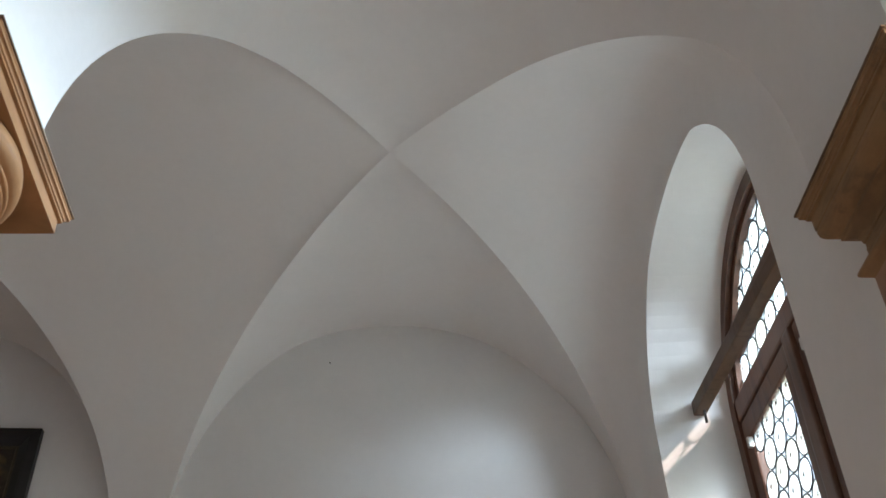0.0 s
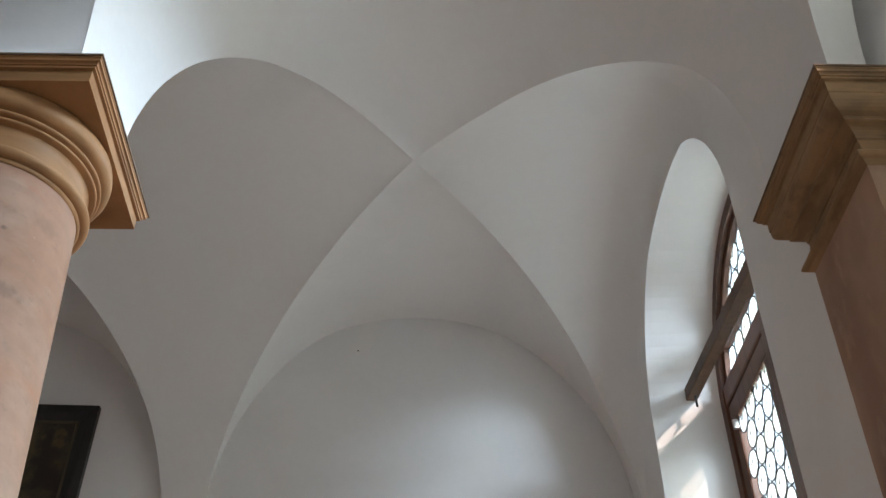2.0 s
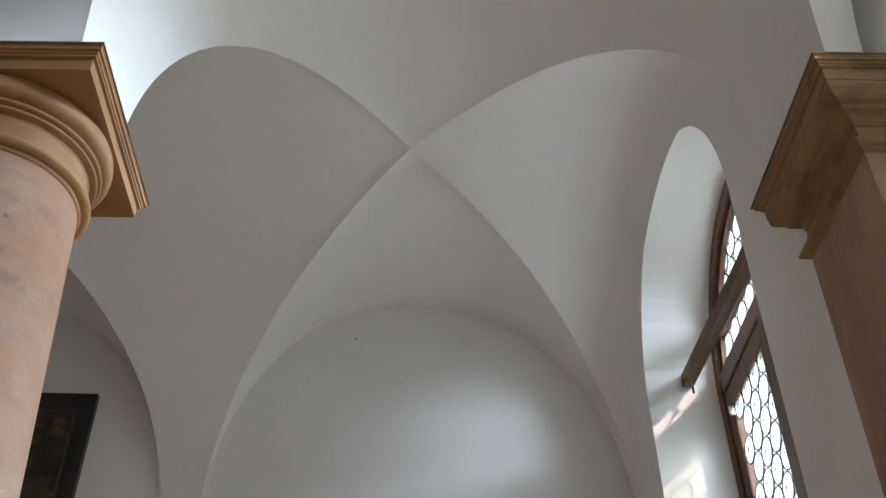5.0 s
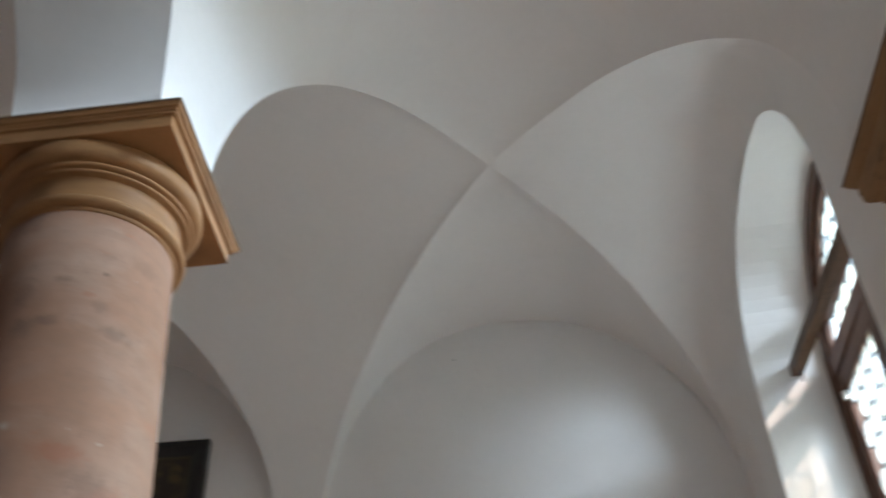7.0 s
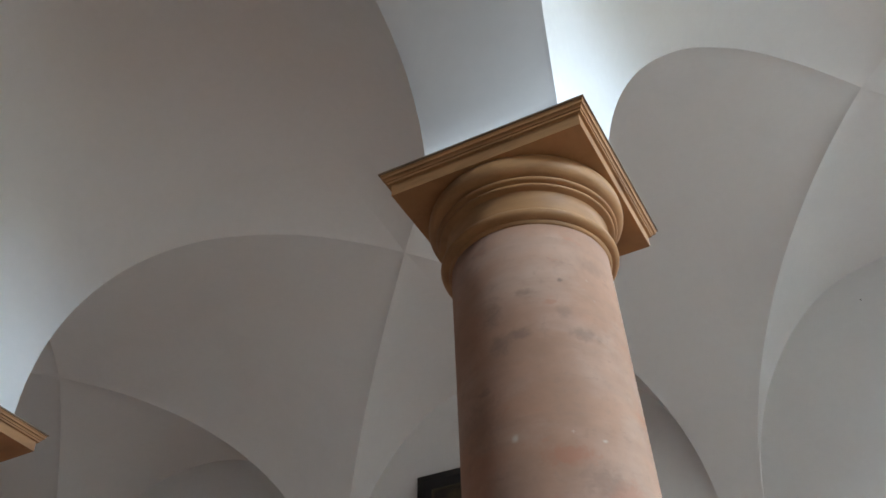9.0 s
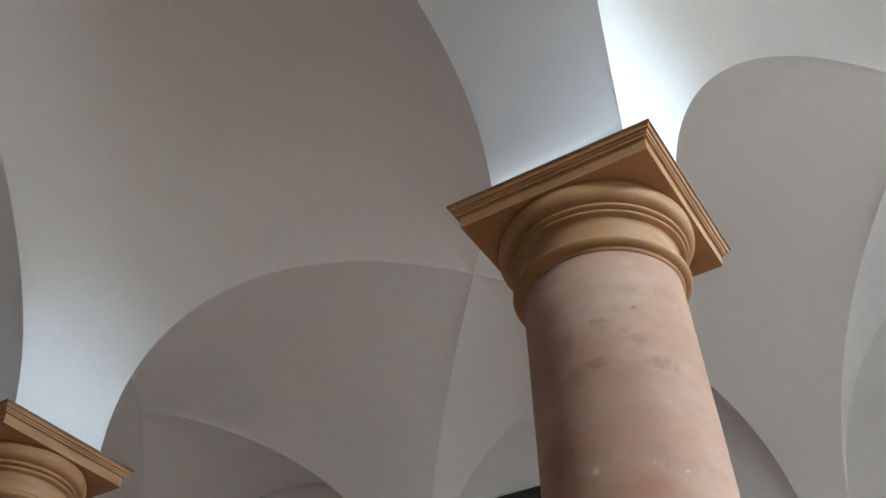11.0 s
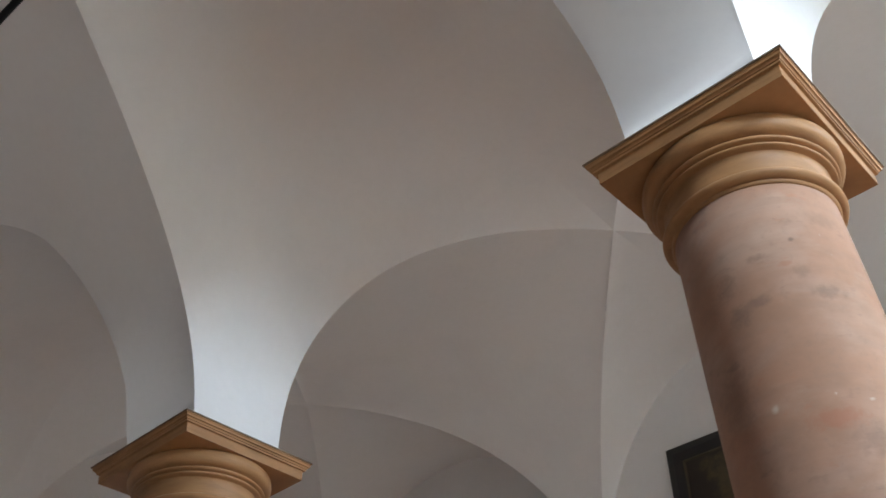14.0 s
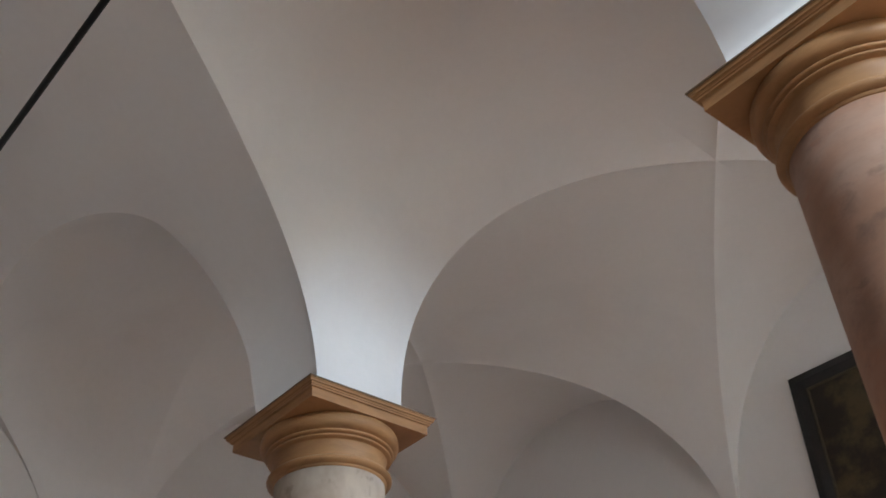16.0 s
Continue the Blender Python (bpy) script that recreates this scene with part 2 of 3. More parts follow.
def square_stack(profile, hx=0.0, hy=0.0):
    """Stacked mouldings of rectangular plan from (overhang, height) pairs, top to bottom."""
    bm = bmesh.new()
    rings = [[bm.verts.new((sx * (hx + o), sy * (hy + o), z)) for sx, sy in ((-1, -1), (1, -1), (1, 1), (-1, 1))] for o, z in profile]
    for a, b in zip(rings, rings[1:]):
        for i in range(4):
            bm.faces.new((a[i], b[i], b[(i + 1) % 4], a[(i + 1) % 4]))
    bm.faces.new(rings[0])
    bm.faces.new(rings[-1][::-1])
    return bm


def curve_rows(points, steps=6):
    """Rounds a moulding: each entry is (o, z) or ('arc', o, z, bulge) from the entry before."""
    out = []
    for p in points:
        if p[0] == "arc":
            (o0, z0), (o1, z1), k = out[-1], p[1:3], p[3]
            nx, nz = -(z1 - z0), (o1 - o0)
            for i in range(1, steps + 1):
                u = i / steps
                b = 4 * k * u * (1 - u)
                out.append((o0 + (o1 - o0) * u + nx * b, z0 + (z1 - z0) * u + nz * b))
        else:
            out.append(tuple(p))
    return out


# ---- vault ----
RISE, POWER = 1.815, 2.2
NAVE_RISE, NAVE_POWER = 2.00, 2.0
YC, YW = 1.925, 3.60           # crown line and back wall of the aisle
NC, NW = -3.77, -7.27          # crown line and far wall of the nave
XE, XWIN = -6.05, 2.90         # end wall and window wall
PIER, MIDW = 0.27, 0.20
CORBEL = {(0.0, 1): 0.08, (0.0, -1): 0.16, (-LX, 1): 0.08, (-LX, -1): -0.03}   # springing beside the wall, to either side of a column's line


def profile(u, power):
    u = min(max(u, 0.0), 1.0)
    return (1 - (1 - u) ** power) ** (1 / power)


def arch(u):
    return RISE * profile(u, POWER)


K = 36
STEPS = [1 - math.cos(math.pi / 2 * i / K) for i in range(K + 1)]
COVE_W, COVE_H = 0.25, 0.27
vault = bmesh.new()
vault_verts = {}


def vv(kind, x, y, z):
    key = (kind, round(x, 3), round(y, 3), round(z, 3))
    if key not in vault_verts:
        vault_verts[key] = vault.verts.new((x, y, Z0 + z))
    return vault_verts[key]


def vface(*vs):
    vs = list(dict.fromkeys(vs))
    if len(vs) > 2:
        try:
            vault.faces.new(vs)
        except ValueError:
            pass


def half_width(t, outer, sign, line):
    return (CORBEL[line, sign] if outer else PIER) * (1 - t) + MIDW * t


def cove(d):
    """How far the end of a web is drawn in at the distance d from the window wall."""
    q = 1 - min(max(d / COVE_W, 0.0), 1.0)
    return 1 - COVE_H / 1.75 * (1 - math.sqrt(max(0.0, 1 - q * q)))


def swell(delta, u):
    """The webs rise a little away from the groins, which keeps these crisp up to the crown."""
    q = min(max((u - 0.40) / 0.5, 0.0), 1.0)
    return 0.032 * (1 - math.exp(-max(delta, 0.0) / 0.10)) * q * q * (3 - 2 * q)


def ridge(y, end_bay):
    """Height of the cross barrel's ridge: it falls towards the nave in the end bay."""
    return RISE - (0.235 * (PIER - y) if end_bay and y < PIER else 0.0)


def cross_profile(s, y, end_bay, extra=0.0):
    """The cross barrel's section: in the end bay it grows squarer towards the nave, and rounder again at its tip."""
    power = POWER + (extra if y < 0 else 0.0)
    if end_bay and y < PIER:
        power = min(POWER + 3.2 * (PIER - y), 4.2, max(2.6, 4.2 - 4.4 * (-0.95 - y)))
    return profile(s, power) * ridge(y, end_bay)


def quarter(xs, xc, ys, yc, wall, end_bay, extra):
    """A quarter of a bay: xs(t) springing in x, xc crown in x; ys, yc likewise; wall: it ends on the window wall with a cove."""
    nave = yc < 0
    rise, power = (NAVE_RISE, NAVE_POWER) if nave else (RISE, POWER)

    def long_web(s, t):
        k = cove(s * abs(xc - xs(1.0))) if wall else 1.0
        return k * rise * profile(1 - (1 - t) / k, power)

    def cross_web(s, t):
        return cross_profile(s, ys + (yc - ys) * t, end_bay, extra)

    def meet(s):
        lo, hi = 0.0, 1.0
        for _ in range(40):
            mid = (lo + hi) / 2
            lo, hi = (mid, hi) if long_web(s, mid) < cross_web(s, mid) else (lo, mid)
        return hi

    cols_y, cols_x = [], []
    for s in STEPS:
        star = meet(s) if s else (meet(1e-6) if wall else 0.0)
        cy, cx = [], []
        for k, q in enumerate(STEPS):
            t = star * k / K
            x = xs(t) + (xc - xs(t)) * s
            cy.append(vv("y", x, ys + (yc - ys) * t, cross_web(s, t) + swell((1 - k / K) * s * (2 - s), s * (2 - s))))
            t = star + (1 - star) * q
            x = xs(t) + (xc - xs(t)) * s
            cx.append(vv("x", x, ys + (yc - ys) * t, long_web(s, t) + (0 if wall else swell((1 - star) * q * (2 - q), t * (2 - t)))))
        cols_y.append(cy)
        cols_x.append(cx)
    for cols in (cols_y, cols_x):
        for a, b in zip(cols, cols[1:]):
            for k in range(K):
                vface(a[k], b[k], b[k + 1], a[k + 1])


BAND = 0.035                    # the nave's vault springs a little before the window wall
BAYS = [(XE, -4.58, -LX), (-LX, -LX / 2, 0.0), (0.0, 1.42, XWIN)]
HALVES = [(PIER, YC, False), (YW, YC, True), (-PIER, NC, False), (NW, NC, True)]
for left, crown, right in BAYS:
    for ys, yc, outer in HALVES:
        for edge, sign in ((left, 1), (right, -1)):
            at_wall = edge in (XE, XWIN)
            nave = ys < 0
            if at_wall:
                xs = lambda t, e=edge - (BAND if nave and edge == XWIN else 0.0): e
            else:
                xs = lambda t, e=edge, s=sign, o=outer: e + s * half_width(t, o, s, e)
            quarter(xs, crown, ys, yc, edge == XWIN and not nave, left == XE, 0.35 if (edge, sign) == (0.0, -1) else 0.0)
# the strips over the piers
for cx in (-LX, 0.0):
    for ys, yc, outer in HALVES:
        rise, power = (NAVE_RISE, NAVE_POWER) if yc < 0 else (RISE, POWER)
        for a, b in zip(STEPS, STEPS[1:]):
            row = [vv("x", cx + sg * half_width(t, outer, sg, cx), ys + (yc - ys) * t, rise * profile(t, power) + swell(t * (2 - t), t * (2 - t))) for t in (a, b) for sg in (-1, 1)]
            vface(row[0], row[1], row[3], row[2])
for ys, yc in ((-PIER, NC), (NW, NC)):
    for a, b in zip(STEPS, STEPS[1:]):
        row = [vv("x", x, ys + (yc - ys) * t, NAVE_RISE * profile(t, NAVE_POWER) + swell(t * (2 - t), t * (2 - t))) for t in (a, b) for x in (XWIN - BAND, XWIN + 0.10)]
        vface(row[0], row[1], row[3], row[2])
for left, crown, right in BAYS:
    for edge, sign in ((left, 1), (right, -1)):
        x0 = {XE: XE, XWIN: XWIN - BAND}.get(edge, edge + sign * PIER)
        x1 = edge if edge in (XE, XWIN) else x0
        for a, b in zip(STEPS, STEPS[1:]):
            row = [vv("y", xa + (crown - xa) * s, y, cross_profile(s, y, left == XE, 0.35 if (edge, sign) == (0.0, -1) else 0.0) + swell(s * (2 - s), s * (2 - s))) for s in (a, b) for y, xa in ((-PIER, x0), (PIER, x1))]
            vface(row[0], row[1], row[3], row[2])
for cx in (-LX, 0.0):
    vface(*[vv("p", cx + a * PIER, b * PIER, 0.0) for a, b in ((-1, -1), (1, -1), (1, 1), (-1, 1))])
for v in vault.verts:      # hand-laid plaster is never quite even
    v.co.z += 0.010 * noise.noise(v.co * 1.1) + 0.004 * noise.noise(v.co * 3.7)
bmesh.ops.recalc_face_normals(vault, faces=vault.faces)
if sum(f.normal.z for f in vault.faces) > 0:
    bmesh.ops.reverse_faces(vault, faces=vault.faces)
ceiling = part("ceiling", vault, PLASTER, None, smooth=True)
tagged(ceiling, "white plastered groin vault with crisp groins, springing from columns", "ceiling", kind="structure")
# unseen slab; its overhang past the window wall is added to cut the sun
tagged(part("roof_slab", box(XE - 0.4, 4.7, NW - 0.4, YW + 0.4, Z0 + 2.15, Z0 + 2.4), SLAB), "unseen plain grey screed slab over the vaults, overhang added to block sun", "roof", kind="structure")

# ---- walls and floor ----
tagged(part("wall_pier", box(XWIN + 0.03, XWIN + 0.45, -0.20, 0.10, Z0, Z0 + 2.1, 0.03), PLASTER), "white plastered pier over the wall pilaster", "pier", kind="structure")
tagged(part("floor", box(XE - 0.4, 3.5, NW - 0.4, YW + 0.4, -0.2, 0.0), FLOOR), "unseen floor of the vaulted hall, terracotta red for warm bounce light", "floor", kind="structure")
tagged(part("ground", box(-60, 60, -60, 60, -0.5, -0.25), GROUND), "pale gravel ground outside the building", "ground", kind="structure")
TOP = Z0 + 2.15
tagged(part("wall_north", box(XE, XWIN, YW, YW + 0.4, 0, TOP), PLASTER), "white plastered back wall of the aisle", "wall", kind="structure")
tagged(part("wall_south", box(XE, XWIN, NW - 0.4, NW, 0, TOP), PLASTER), "plain white plastered wall behind the nave", "wall", kind="structure")
tagged(part("wall_west", box(XE - 0.4, XE, NW - 0.4, YW + 0.4, 0, TOP), PLASTER), "white plastered end wall", "wall", kind="structure")
THICK = 0.60


def arch_outline(yc, half, spring, rise, sill, n=40):
    """Points (y, z) of an arched opening, from the low left, over the top, to the low right."""
    pts = [(yc - half, sill)]
    pts += [(yc - half * math.cos(math.pi * i / n), spring + rise * math.sin(math.pi * i / n)) for i in range(n + 1)]
    return pts + [(yc + half, sill)]


def arched_wall(name, y0, y1, yc, half, spring, rise, sill, inner, label, straight=0.0):
    """A stretch of the window wall with an arched niche through it that narrows to the window, after a straight stretch."""
    bm = bmesh.new()
    a = arch_outline(yc, half, spring, rise, sill)
    b = arch_outline(yc, *inner)

    def ring(pts, x):
        return [bm.verts.new((x, y, z)) for y, z in pts]

    def outer(pts, x):
        out = []
        for y, z in pts:
            if z <= spring + 1e-6:
                out.append(bm.verts.new((x, y0 if y < yc else y1, z)))
            else:
                ang = math.atan2((z - spring) / rise, (y - yc) / half)
                tz, ty = (TOP - spring), ((y1 - yc) if y > yc else (yc - y0))
                k = min(ty / max(abs(math.cos(ang)), 1e-6), tz / max(math.sin(ang), 1e-6))
                out.append(bm.verts.new((x, yc + k * math.cos(ang), spring + k * math.sin(ang))))
        return out

    fa, fs, fb = ring(a, XWIN), ring(a, XWIN + straight), ring(b, XWIN + 0.47)
    fc = ring(b, XWIN + THICK)
    oa, oc = outer(a, XWIN), outer(b, XWIN + THICK)
    n = len(a)
    for i in range(n - 1):
        bm.faces.new((oa[i], oa[i + 1], fa[i + 1], fa[i]))
        if straight:
            bm.faces.new((fa[i], fa[i + 1], fs[i + 1], fs[i]))
        bm.faces.new((fs[i], fs[i + 1], fb[i + 1], fb[i]))
        bm.faces.new((fb[i], fb[i + 1], fc[i + 1], fc[i]))
        bm.faces.new((fc[i], fc[i + 1], oc[i + 1], oc[i]))
    if straight:
        bm.faces.new((fa[0], fs[0], fs[-1], fa[-1]))
    bm.faces.new((fs[0], fb[0], fb[-1], fs[-1]))
    bm.faces.new((fb[0], fc[0], fc[-1], fb[-1]))
    box(XWIN, XWIN + THICK, y0, y1, 0, sill, bm=bm)
    bmesh.ops.delete(bm, geom=[v for v in bm.verts if not v.link_faces], context="VERTS")
    bmesh.ops.recalc_face_normals(bm, faces=bm.faces)
    return tagged(part(name, bm, PLASTER), label, "wall", kind="structure")


W_SPRING, W_SILL = Z0 + 0.60, 0.9
wall_a = arched_wall("wall_east", 0.0, YW + 0.4, YC, 1.0, W_SPRING, 1.0, W_SILL, (0.93, W_SPRING, 0.98, W_SILL + 0.1),
                     "white plastered window wall with a deep round-arched niche")
wall_b = arched_wall("wall_east_nave", -3.80, 0.0, NWC, 1.20, Z0 + 0.7, 1.10, 0.9, (0.64, Z0 + 0.9, 0.72, 1.0),
                     "white plastered nave wall with a splayed arched window niche", 0.10)
tagged(part("wall_east_end", box(XWIN, XWIN + THICK, NW - 0.4, -3.80, 0, TOP), PLASTER), "plain white plastered wall beside the nave window", "wall", kind="structure")

# ---- columns ----
ABACUS = curve_rows([(0.396, -0.009), (0.396, -0.013), (0.393, -0.016), (0.392, -0.026), ("arc", 0.382, -0.036, -0.25), (0.377, -0.038), (0.377, -0.046), (0.366, -0.048), (0.365, -0.054), (0.365, -0.097)])
ECHINUS = curve_rows([(0.352, -0.097), ("arc", 0.358, -0.115, 0.06), ("arc", 0.321, -0.172, 0.26), (0.319, -0.176), (0.327, -0.178), ("arc", 0.325, -0.193, 0.4), (0.312, -0.195),
                      (0.311, -0.199), (0.317, -0.201), ("arc", 0.315, -0.213, 0.4), (0.297, -0.218), (0.291, -0.227), (0.288, -0.255), (0.288, -0.296)])
ASTRAGAL = curve_rows([(0.288, -0.296), (0.294, -0.299), ("arc", 0.294, -0.304, 0.3), (0.304, -0.306), ("arc", 0.302, -0.344, 0.45), (0.292, -0.346), ("arc", 0.284, -0.358, 0.1)])


def column(m, stone, label, shaft_label):
    col = thing("column", m, label, "column", "columns of the hall")
    shaft = [(0.282 + 0.046 * (1 - (1 - u) ** 1.6), -0.356 - u * (Z0 - 0.356 - 0.30)) for u in [i / 14 for i in range(15)]]
    body = lathe(shaft, 72)
    for v in body.verts:      # the shaft stands a little out of plumb
        v.co.x -= 0.021 * (v.co.z + 0.36)
        v.co.y -= 0.005 * (v.co.z + 0.36)
    part("shaft", body, stone, col, shaft_label, smooth=True)
    part("abacus", square_stack(ABACUS), CAPITAL, col, "square ochre abacus with stepped edge")
    part("top_slab", square_stack([(0.396, 0.0), (0.401, -0.002), (0.401, -0.009)]), DARK_STONE, col, "thin dark brown slab")
    e = part("echinus", lathe(ECHINUS, 72), CAPITAL, col, smooth=True)
    a = part("astragal", lathe(ASTRAGAL, 72), CAPITAL, col, smooth=True)
    for ob in (e, a):
        ob.modifiers.new("edges", "EDGE_SPLIT").split_angle = radians(40)
    base = curve_rows([(0.335, -Z0 + 0.30), ("arc", 0.345, -Z0 + 0.25, -0.2), (0.36, -Z0 + 0.24), ("arc", 0.36, -Z0 + 0.13, 0.4), (0.37, -Z0 + 0.12)])
    part("base", lathe(base, 48), CAPITAL, col, smooth=True)
    part("plinth", box(-0.4, 0.4, -0.4, 0.4, -Z0, -Z0 + 0.12, 0.008), CAPITAL, col)
    return col


column(pose(0, 0, Z0), PINK, "pink marble column with a square ochre moulded capital", "smooth pink marble shaft with scuffs")
column(pose(-LX, 0, Z0), PALE, "pale weathered stone column with a square ochre moulded capital", "pale beige stone shaft with brown marks")

# the wall pilaster: the same mouldings on a flat pier
PX = 3.11
pil = thing("pilaster", pose(PX, 0, Z0), "brown veined marble wall pilaster with a moulded ochre capital", "pilaster")
cap = [(o - 0.27, z) for o, z in ABACUS] + [(o - 0.27, z) for o, z in
      curve_rows([(0.362, -0.099), ("arc", 0.322, -0.162, 0.2), (0.318, -0.164), (0.318, -0.180), (0.313, -0.183), ("arc", 0.276, -0.226, -0.2), (0.272, -0.228), (0.272, -0.246)])]
part("capital", square_stack(cap, PX - 2.745 - 0.13, 0.265), PIER_CAPITAL, pil, "ochre moulded capital with dark veins")
part("top_slab", square_stack([(0.126, 0.0), (0.131, -0.002), (0.131, -0.009)], PX - 2.745 - 0.13, 0.265), DARK_STONE, pil, "thin dark brown slab")
part("neck", square_stack([(0.0, -0.246), (0.0, -0.304)], PX - 2.873, 0.272), PIER_CAPITAL, pil)
part("neck_ring", square_stack(curve_rows([(0.0, -0.304), (0.03, -0.308), ("arc", 0.03, -0.335, 0.3), (0.02, -0.338), (0.005, -0.356)]), PX - 2.873, 0.272), PIER_CAPITAL, pil)
part("shaft", square_stack([(0.005, -0.356), (0.02, -Z0 + 0.02)], PX - 2.873, 0.272), PILASTER, pil, "flat brown marble shaft")
part("plinth", box(2.70 - PX, 3.46 - PX, -0.4, 0.4, -Z0, -Z0 + 0.2, 0.008), PIER_CAPITAL, pil)

# ---- windows ----
WX = XWIN + 0.47


def arch_ring(yc, ro, ri, spring, sill, x0, x1, rise_k=1.0):
    """An arched frame of rectangular section, with its two straight legs."""
    bm = bmesh.new()
    n = 40
    def pts(r):
        return [(yc - r, sill)] + [(yc - r * math.cos(math.pi * i / n), spring + r * rise_k * math.sin(math.pi * i / n)) for i in range(n + 1)] + [(yc + r, sill)]
    rows = [[bm.verts.new((x, y, z)) for y, z in pts(r)] for r, x in ((ro, x0), (ri, x0), (ri, x1), (ro, x1))]
    for a, b in zip(rows, rows[1:] + rows[:1]):
        for i in range(len(a) - 1):
            bm.faces.new((a[i], a[i + 1], b[i + 1], b[i]))
    for k in (0, -1):
        bm.faces.new([r[k] for r in rows])
    bmesh.ops.recalc_face_normals(bm, faces=bm.faces)
    return bm


def roundel_mesh(r):
    """A blown roundel: dished disc with a knob in the middle."""
    bm = bmesh.new()
    n = 14
    prof = [(0.012, 0.010), (0.03, 0.002), (r * 0.7, 0.0), (r, 0.003)]
    rings = [[bm.verts.new((-h, q * math.cos(2 * math.pi * i / n), q * math.sin(2 * math.pi * i / n))) for i in range(n)] for q, h in prof]
    bm.faces.new(rings[0])
    for a, b in zip(rings, rings[1:]):
        for i in range(n):
            bm.faces.new((a[i], a[(i + 1) % n], b[(i + 1) % n], b[i]))
    me = bpy.data.meshes.new("pane")
    bm.to_mesh(me)
    bm.free()
    me.materials.append(ROUNDEL)
    me.shade_smooth()
    return me


ROUND_R, PITCH = 0.080, 0.166
pane_mesh = roundel_mesh(ROUND_R)


def came_ring(bm, y, z, r, x, n=18, w=0.005):
    rows = [[bm.verts.new((x + dx, y + (r + dr) * math.cos(2 * math.pi * i / n), z + (r + dr) * math.sin(2 * math.pi * i / n))) for i in range(n)]
            for dx, dr in ((-0.006, 0), (0, -w), (0.006, 0), (0, w))]
    for a, b in zip(rows, rows[1:] + rows[:1]):
        for i in range(n):
            bm.faces.new((a[i], a[(i + 1) % n], b[(i + 1) % n], b[i]))


def glazing(win, inside, y0, y1, z0, z1, x, clear=True):
    """Roundels in lead, laid in a staggered net, where inside(y, z, r) holds."""
    lead = bmesh.new()
    row, z = 0, z1 - ROUND_R
    while z > z0 - ROUND_R:
        y = y1 - ROUND_R - (PITCH / 2 if row % 2 else 0)
        while y > y0 - ROUND_R:
            if inside(y, z):
                came_ring(lead, y, z, ROUND_R, x)
                p = new("pane", pane_mesh)
                p.parent, p.location = win, (x, y, z)
                p.visible_shadow = not clear
            y -= PITCH
        row, z = row + 1, z - PITCH * 0.88
    part("lead_net", lead, LEAD, win, "dark lead cames")


def sheet(win, pts, x):
    bm = bmesh.new()
    a = [bm.verts.new((x, y, z)) for y, z in pts]
    b = [bm.verts.new((x + 0.003, y, z)) for y, z in pts]
    bm.faces.new(a)
    bm.faces.new(b[::-1])
    for i in range(len(a)):
        bm.faces.new((a[i], b[i], b[(i + 1) % len(a)], a[(i + 1) % len(a)]))
    ob = part("glass_sheet", bm, SHEET, win)
    ob.visible_shadow = False
    return ob


win = thing("window_1", None, "arched dark oak window glazed with leaded glass roundels", "window", kind="structure")
part("window_frame", arch_ring(YC, 0.945, 0.865, W_SPRING, W_SILL + 0.1, WX - 0.05, WX + 0.06, 1.035), WOOD, win)
part("inner_frame", arch_ring(YC, 0.865, 0.825, W_SPRING, W_SILL + 0.1, WX - 0.02, WX + 0.05, 1.035), WOOD, win)
part("transom", box(WX - 0.05, WX + 0.05, YC - 0.83, YC + 0.83, Z0 + 0.95, Z0 + 1.08, 0.012), WOOD, win)
part("transom", box(WX - 0.045, WX + 0.05, YC - 0.86, YC + 0.86, Z0 + 0.60, Z0 + 0.735, 0.015), WOOD, win)
part("mullion", box(WX - 0.055, WX + 0.05, YC - 0.055, YC + 0.055, W_SILL + 0.1, Z0 + 0.60, 0.012), WOOD, win)
for sg in (-1, 1):
    y0, y1 = sorted((YC + sg * 0.06, YC + sg * 0.862))
    cas = part("casement", box(WX - 0.035, WX + 0.03, y0, y1, Z0 + 0.47, Z0 + 0.595, 0.01), WOOD, win)
    part("stile", box(WX - 0.035, WX + 0.03, y1 - 0.10, y1, W_SILL + 0.1, Z0 + 0.47, 0.01), WOOD, cas)
    part("stile", box(WX - 0.035, WX + 0.03, y0, y0 + 0.10, W_SILL + 0.1, Z0 + 0.47, 0.01), WOOD, cas)
    part("rail", box(WX - 0.035, WX + 0.03, y0 + 0.1, y1 - 0.1, W_SILL + 0.1, W_SILL + 0.22, 0.01), WOOD, cas)
    part("latch", box(WX - 0.06, WX - 0.03, y1 - 0.105, y1 - 0.08, Z0 + 0.40, Z0 + 0.46, 0.004), STEEL, cas, "small bright steel latch")
half_ok = lambda y, z: (y - YC) ** 2 + max(0.0, z - W_SPRING) ** 2 < 0.90 ** 2
glazing(win, lambda y, z: half_ok(y, z) and z > Z0 + 1.04, YC - 0.83, YC + 0.80, Z0 + 1.0, Z0 + 1.56, WX + 0.01)
glazing(win, lambda y, z: half_ok(y, z) and Z0 + 0.74 < z < Z0 + 0.97, YC - 0.83, YC + 0.80, Z0 + 0.74, Z0 + 0.94, WX + 0.01)
for sg in (-1, 1):
    y0, y1 = sorted((YC + sg * 0.16, YC + sg * 0.765))
    glazing(win, lambda y, z: y0 - 0.05 < y < y1 + 0.05 and W_SILL + 1.2 < z < Z0 + 0.52, y0, y1, W_SILL + 1.2, Z0 + 0.50, WX - 0.02, False)
sheet(win, arch_outline(YC, 0.85, W_SPRING, 0.85, W_SILL + 0.12), WX + 0.018)

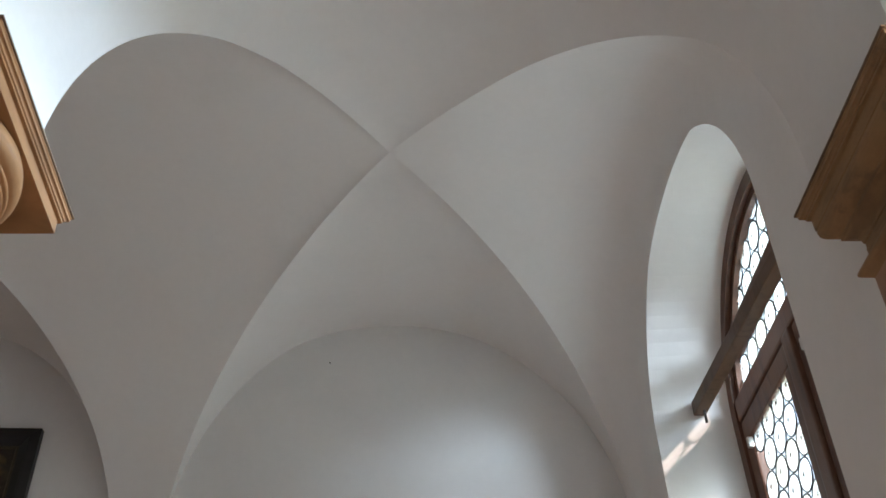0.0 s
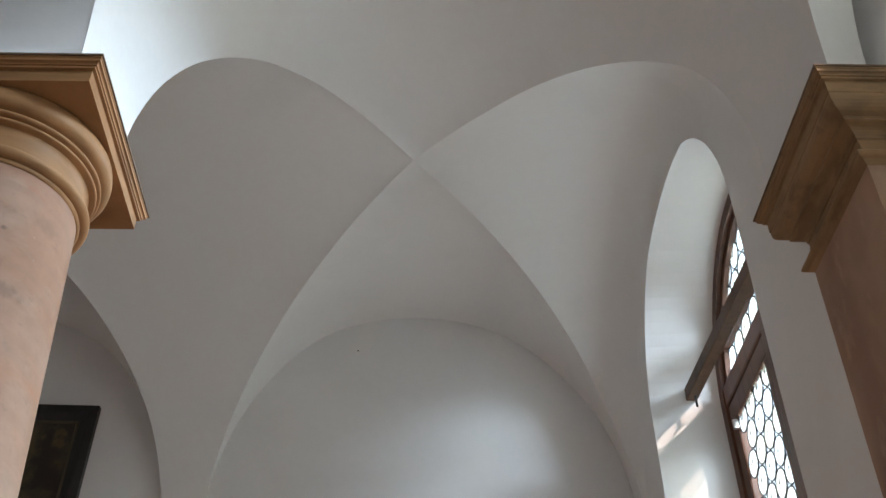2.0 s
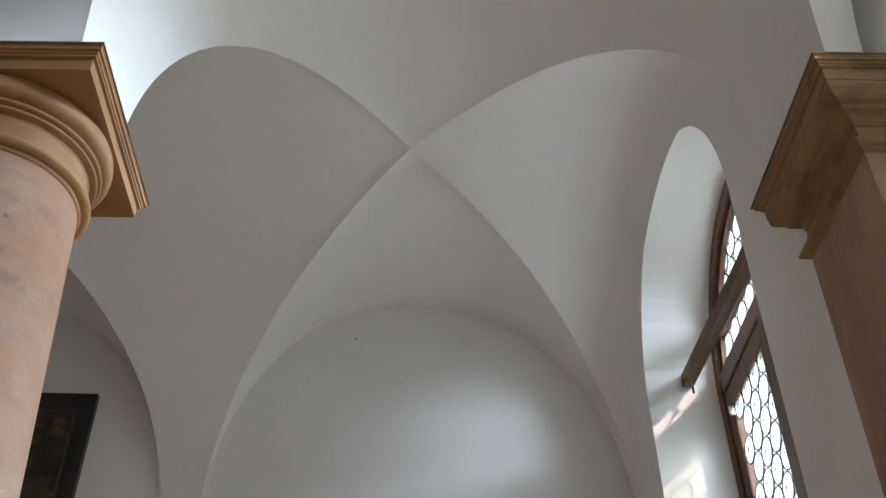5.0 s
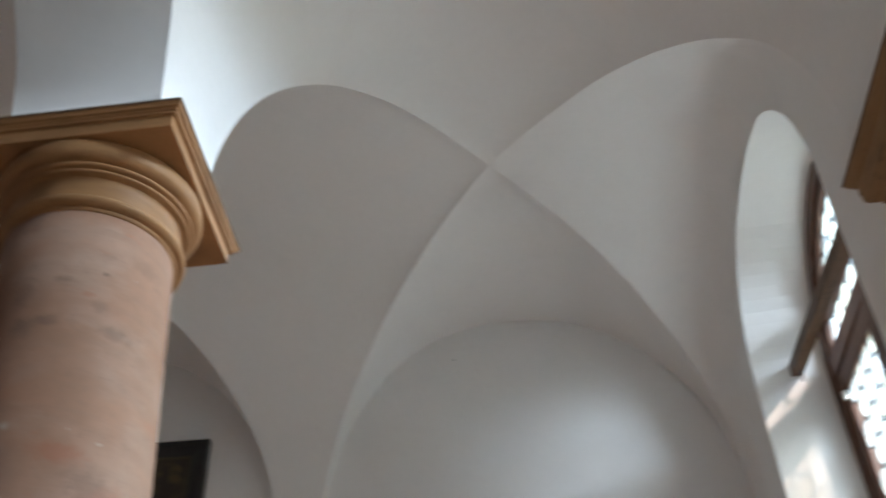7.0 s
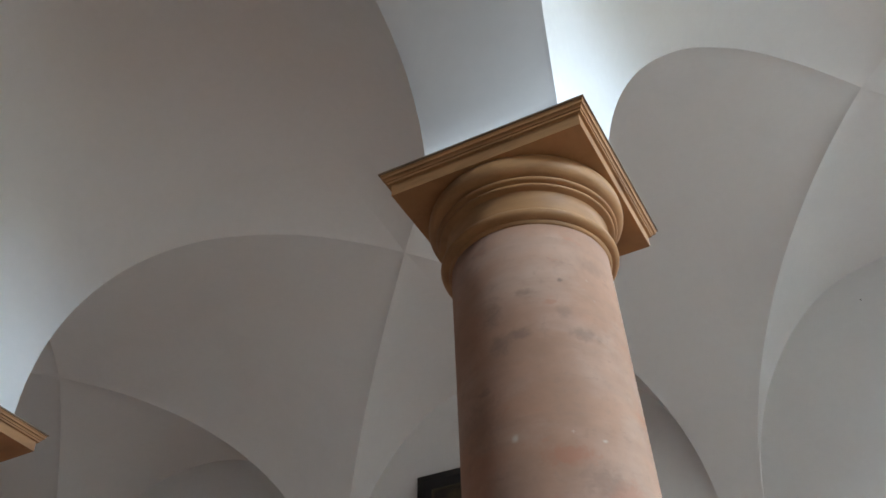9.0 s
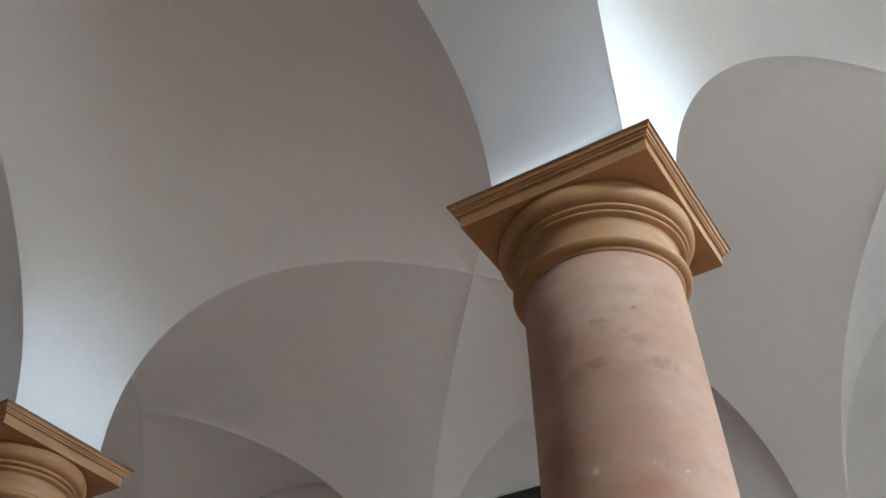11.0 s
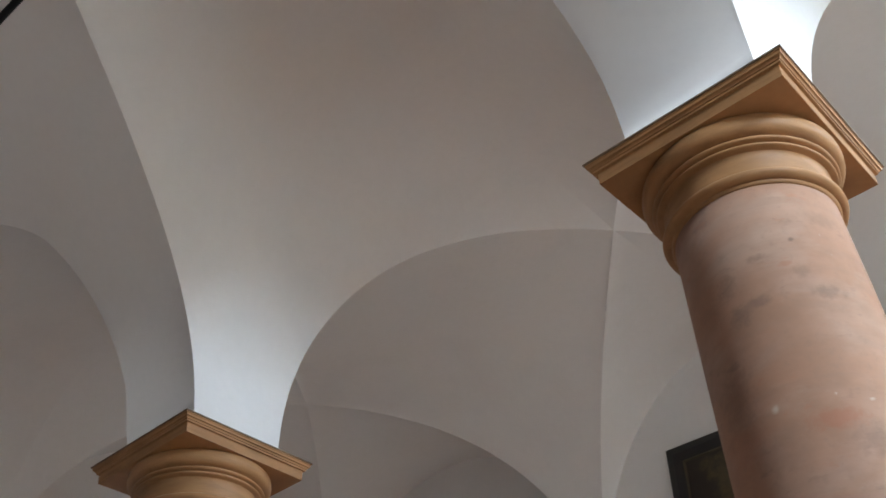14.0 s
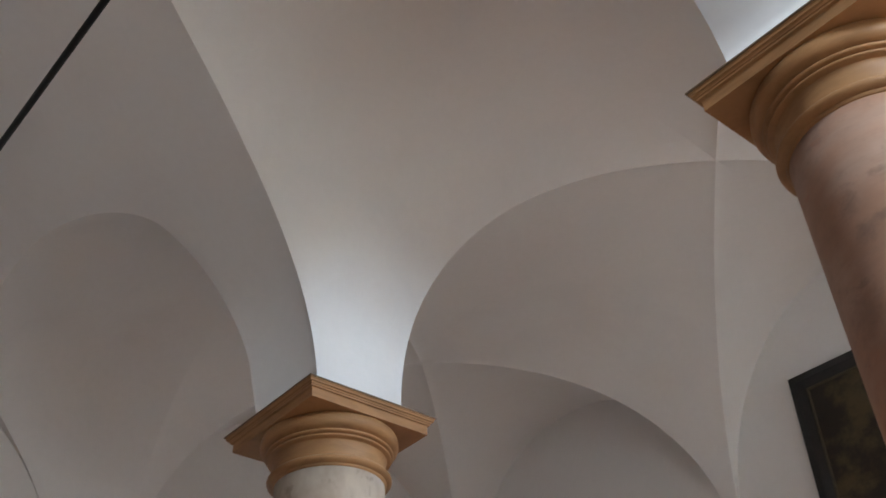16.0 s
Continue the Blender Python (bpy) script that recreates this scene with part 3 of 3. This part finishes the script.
nave_win = thing("window_2", None, "arched oak window in the nave wall", "window", kind="structure")
part("window_frame", arch_ring(NWC, 0.64, 0.57, Z0 + 0.9, 1.0, WX - 0.05, WX + 0.06, 1.1), WOOD, nave_win)
part("mullion", box(WX - 0.05, WX + 0.05, NWC - 0.035, NWC + 0.035, 1.0, Z0 + 0.36, 0.012), WOOD, nave_win)
part("transom", box(WX - 0.055, WX + 0.05, NWC - 0.58, NWC + 0.58, Z0 + 0.36, Z0 + 0.46, 0.012), WOOD, nave_win)
sheet(nave_win, arch_outline(NWC, 0.6, Z0 + 0.9, 0.66, 1.02), WX + 0.018)

# the oak bar across the niche
bar = thing("wooden_bar", look((3.15, 2.885, Z0 + 0.745), (3.21, 0.95, Z0 + 0.69)), "plain oak bar fixed across the window niche", "bar")
part("bar", box(-0.035, 0.035, -0.043, 0.043, -1.96, -0.005, 0.008), BEAM, bar)
part("cord", box(-0.006, 0.006, -0.13, -0.055, -0.10, -0.085, 0.002), IRON, bar, "short black cord")

# ---- picture and tie rod ----
pic = thing("framed_painting", pose(-1.53, YW, Z0 + 1.092, 0, 1.55, 0), "large dark old painting in a black frame on the wall", "painting")
PW, PH = 0.835, 2.30
def mitred(o, i, y0, y1, top):
    bm = bmesh.new()
    loops = [[bm.verts.new((sx * (PW - k), y, -k if up else -PH + k)) for sx, up in ((-1, 1), (1, 1), (1, 0), (-1, 0))]
             for k, y in ((o, 0.0), (o, y0), ((o + i) / 2, y1), (i, top))]
    for a, b in zip(loops, loops[1:]):
        for q in range(4):
            bm.faces.new((a[q], a[(q + 1) % 4], b[(q + 1) % 4], b[q]))
    bmesh.ops.recalc_face_normals(bm, faces=bm.faces)
    return bm
part("frame", mitred(0.0, 0.115, -0.045, -0.06, -0.03), FRAME, pic)
part("gilt_slip", mitred(0.115, 0.135, -0.03, -0.034, -0.025), GILT, pic, "thin tarnished gilt inner edge")
part("canvas", box(-PW + 0.13, PW - 0.13, -0.022, -0.004, -PH + 0.13, -0.13), CANVAS, pic, "blackened canvas with faint ochre shapes")

rod = thing("tie_rod", pose(0, -2.12, Z0 + 0.30), "thin black iron tie rod spanning the nave", "tie rod")
bm = bmesh.new()
bmesh.ops.create_cone(bm, cap_ends=True, segments=16, radius1=0.014, radius2=0.014, depth=3.2 - XE, matrix=pose((XE + 3.2) / 2, 0, 0, 0, 90, 0))
part("rod", bm, IRON, rod, smooth=True)
part("anchor_plate", box(XE - 0.001, XE + 0.015, -0.06, 0.06, -0.06, 0.06, 0.004), IRON, rod)

nail = thing("wall_nail", pose(1.036, YW, Z0 + 1.55), "small dark iron nail in the white end wall", "nail")
part("shank", lathe([(0.002, 0.0), (0.002, -0.012)], 8), IRON, nail).matrix_local = pose(0, 0, 0, -90)
part("head", lathe([(0.004, 0.002), (0.005, 0.0), (0.004, -0.001)], 10), IRON, nail).matrix_local = pose(0, -0.012, 0, 90)
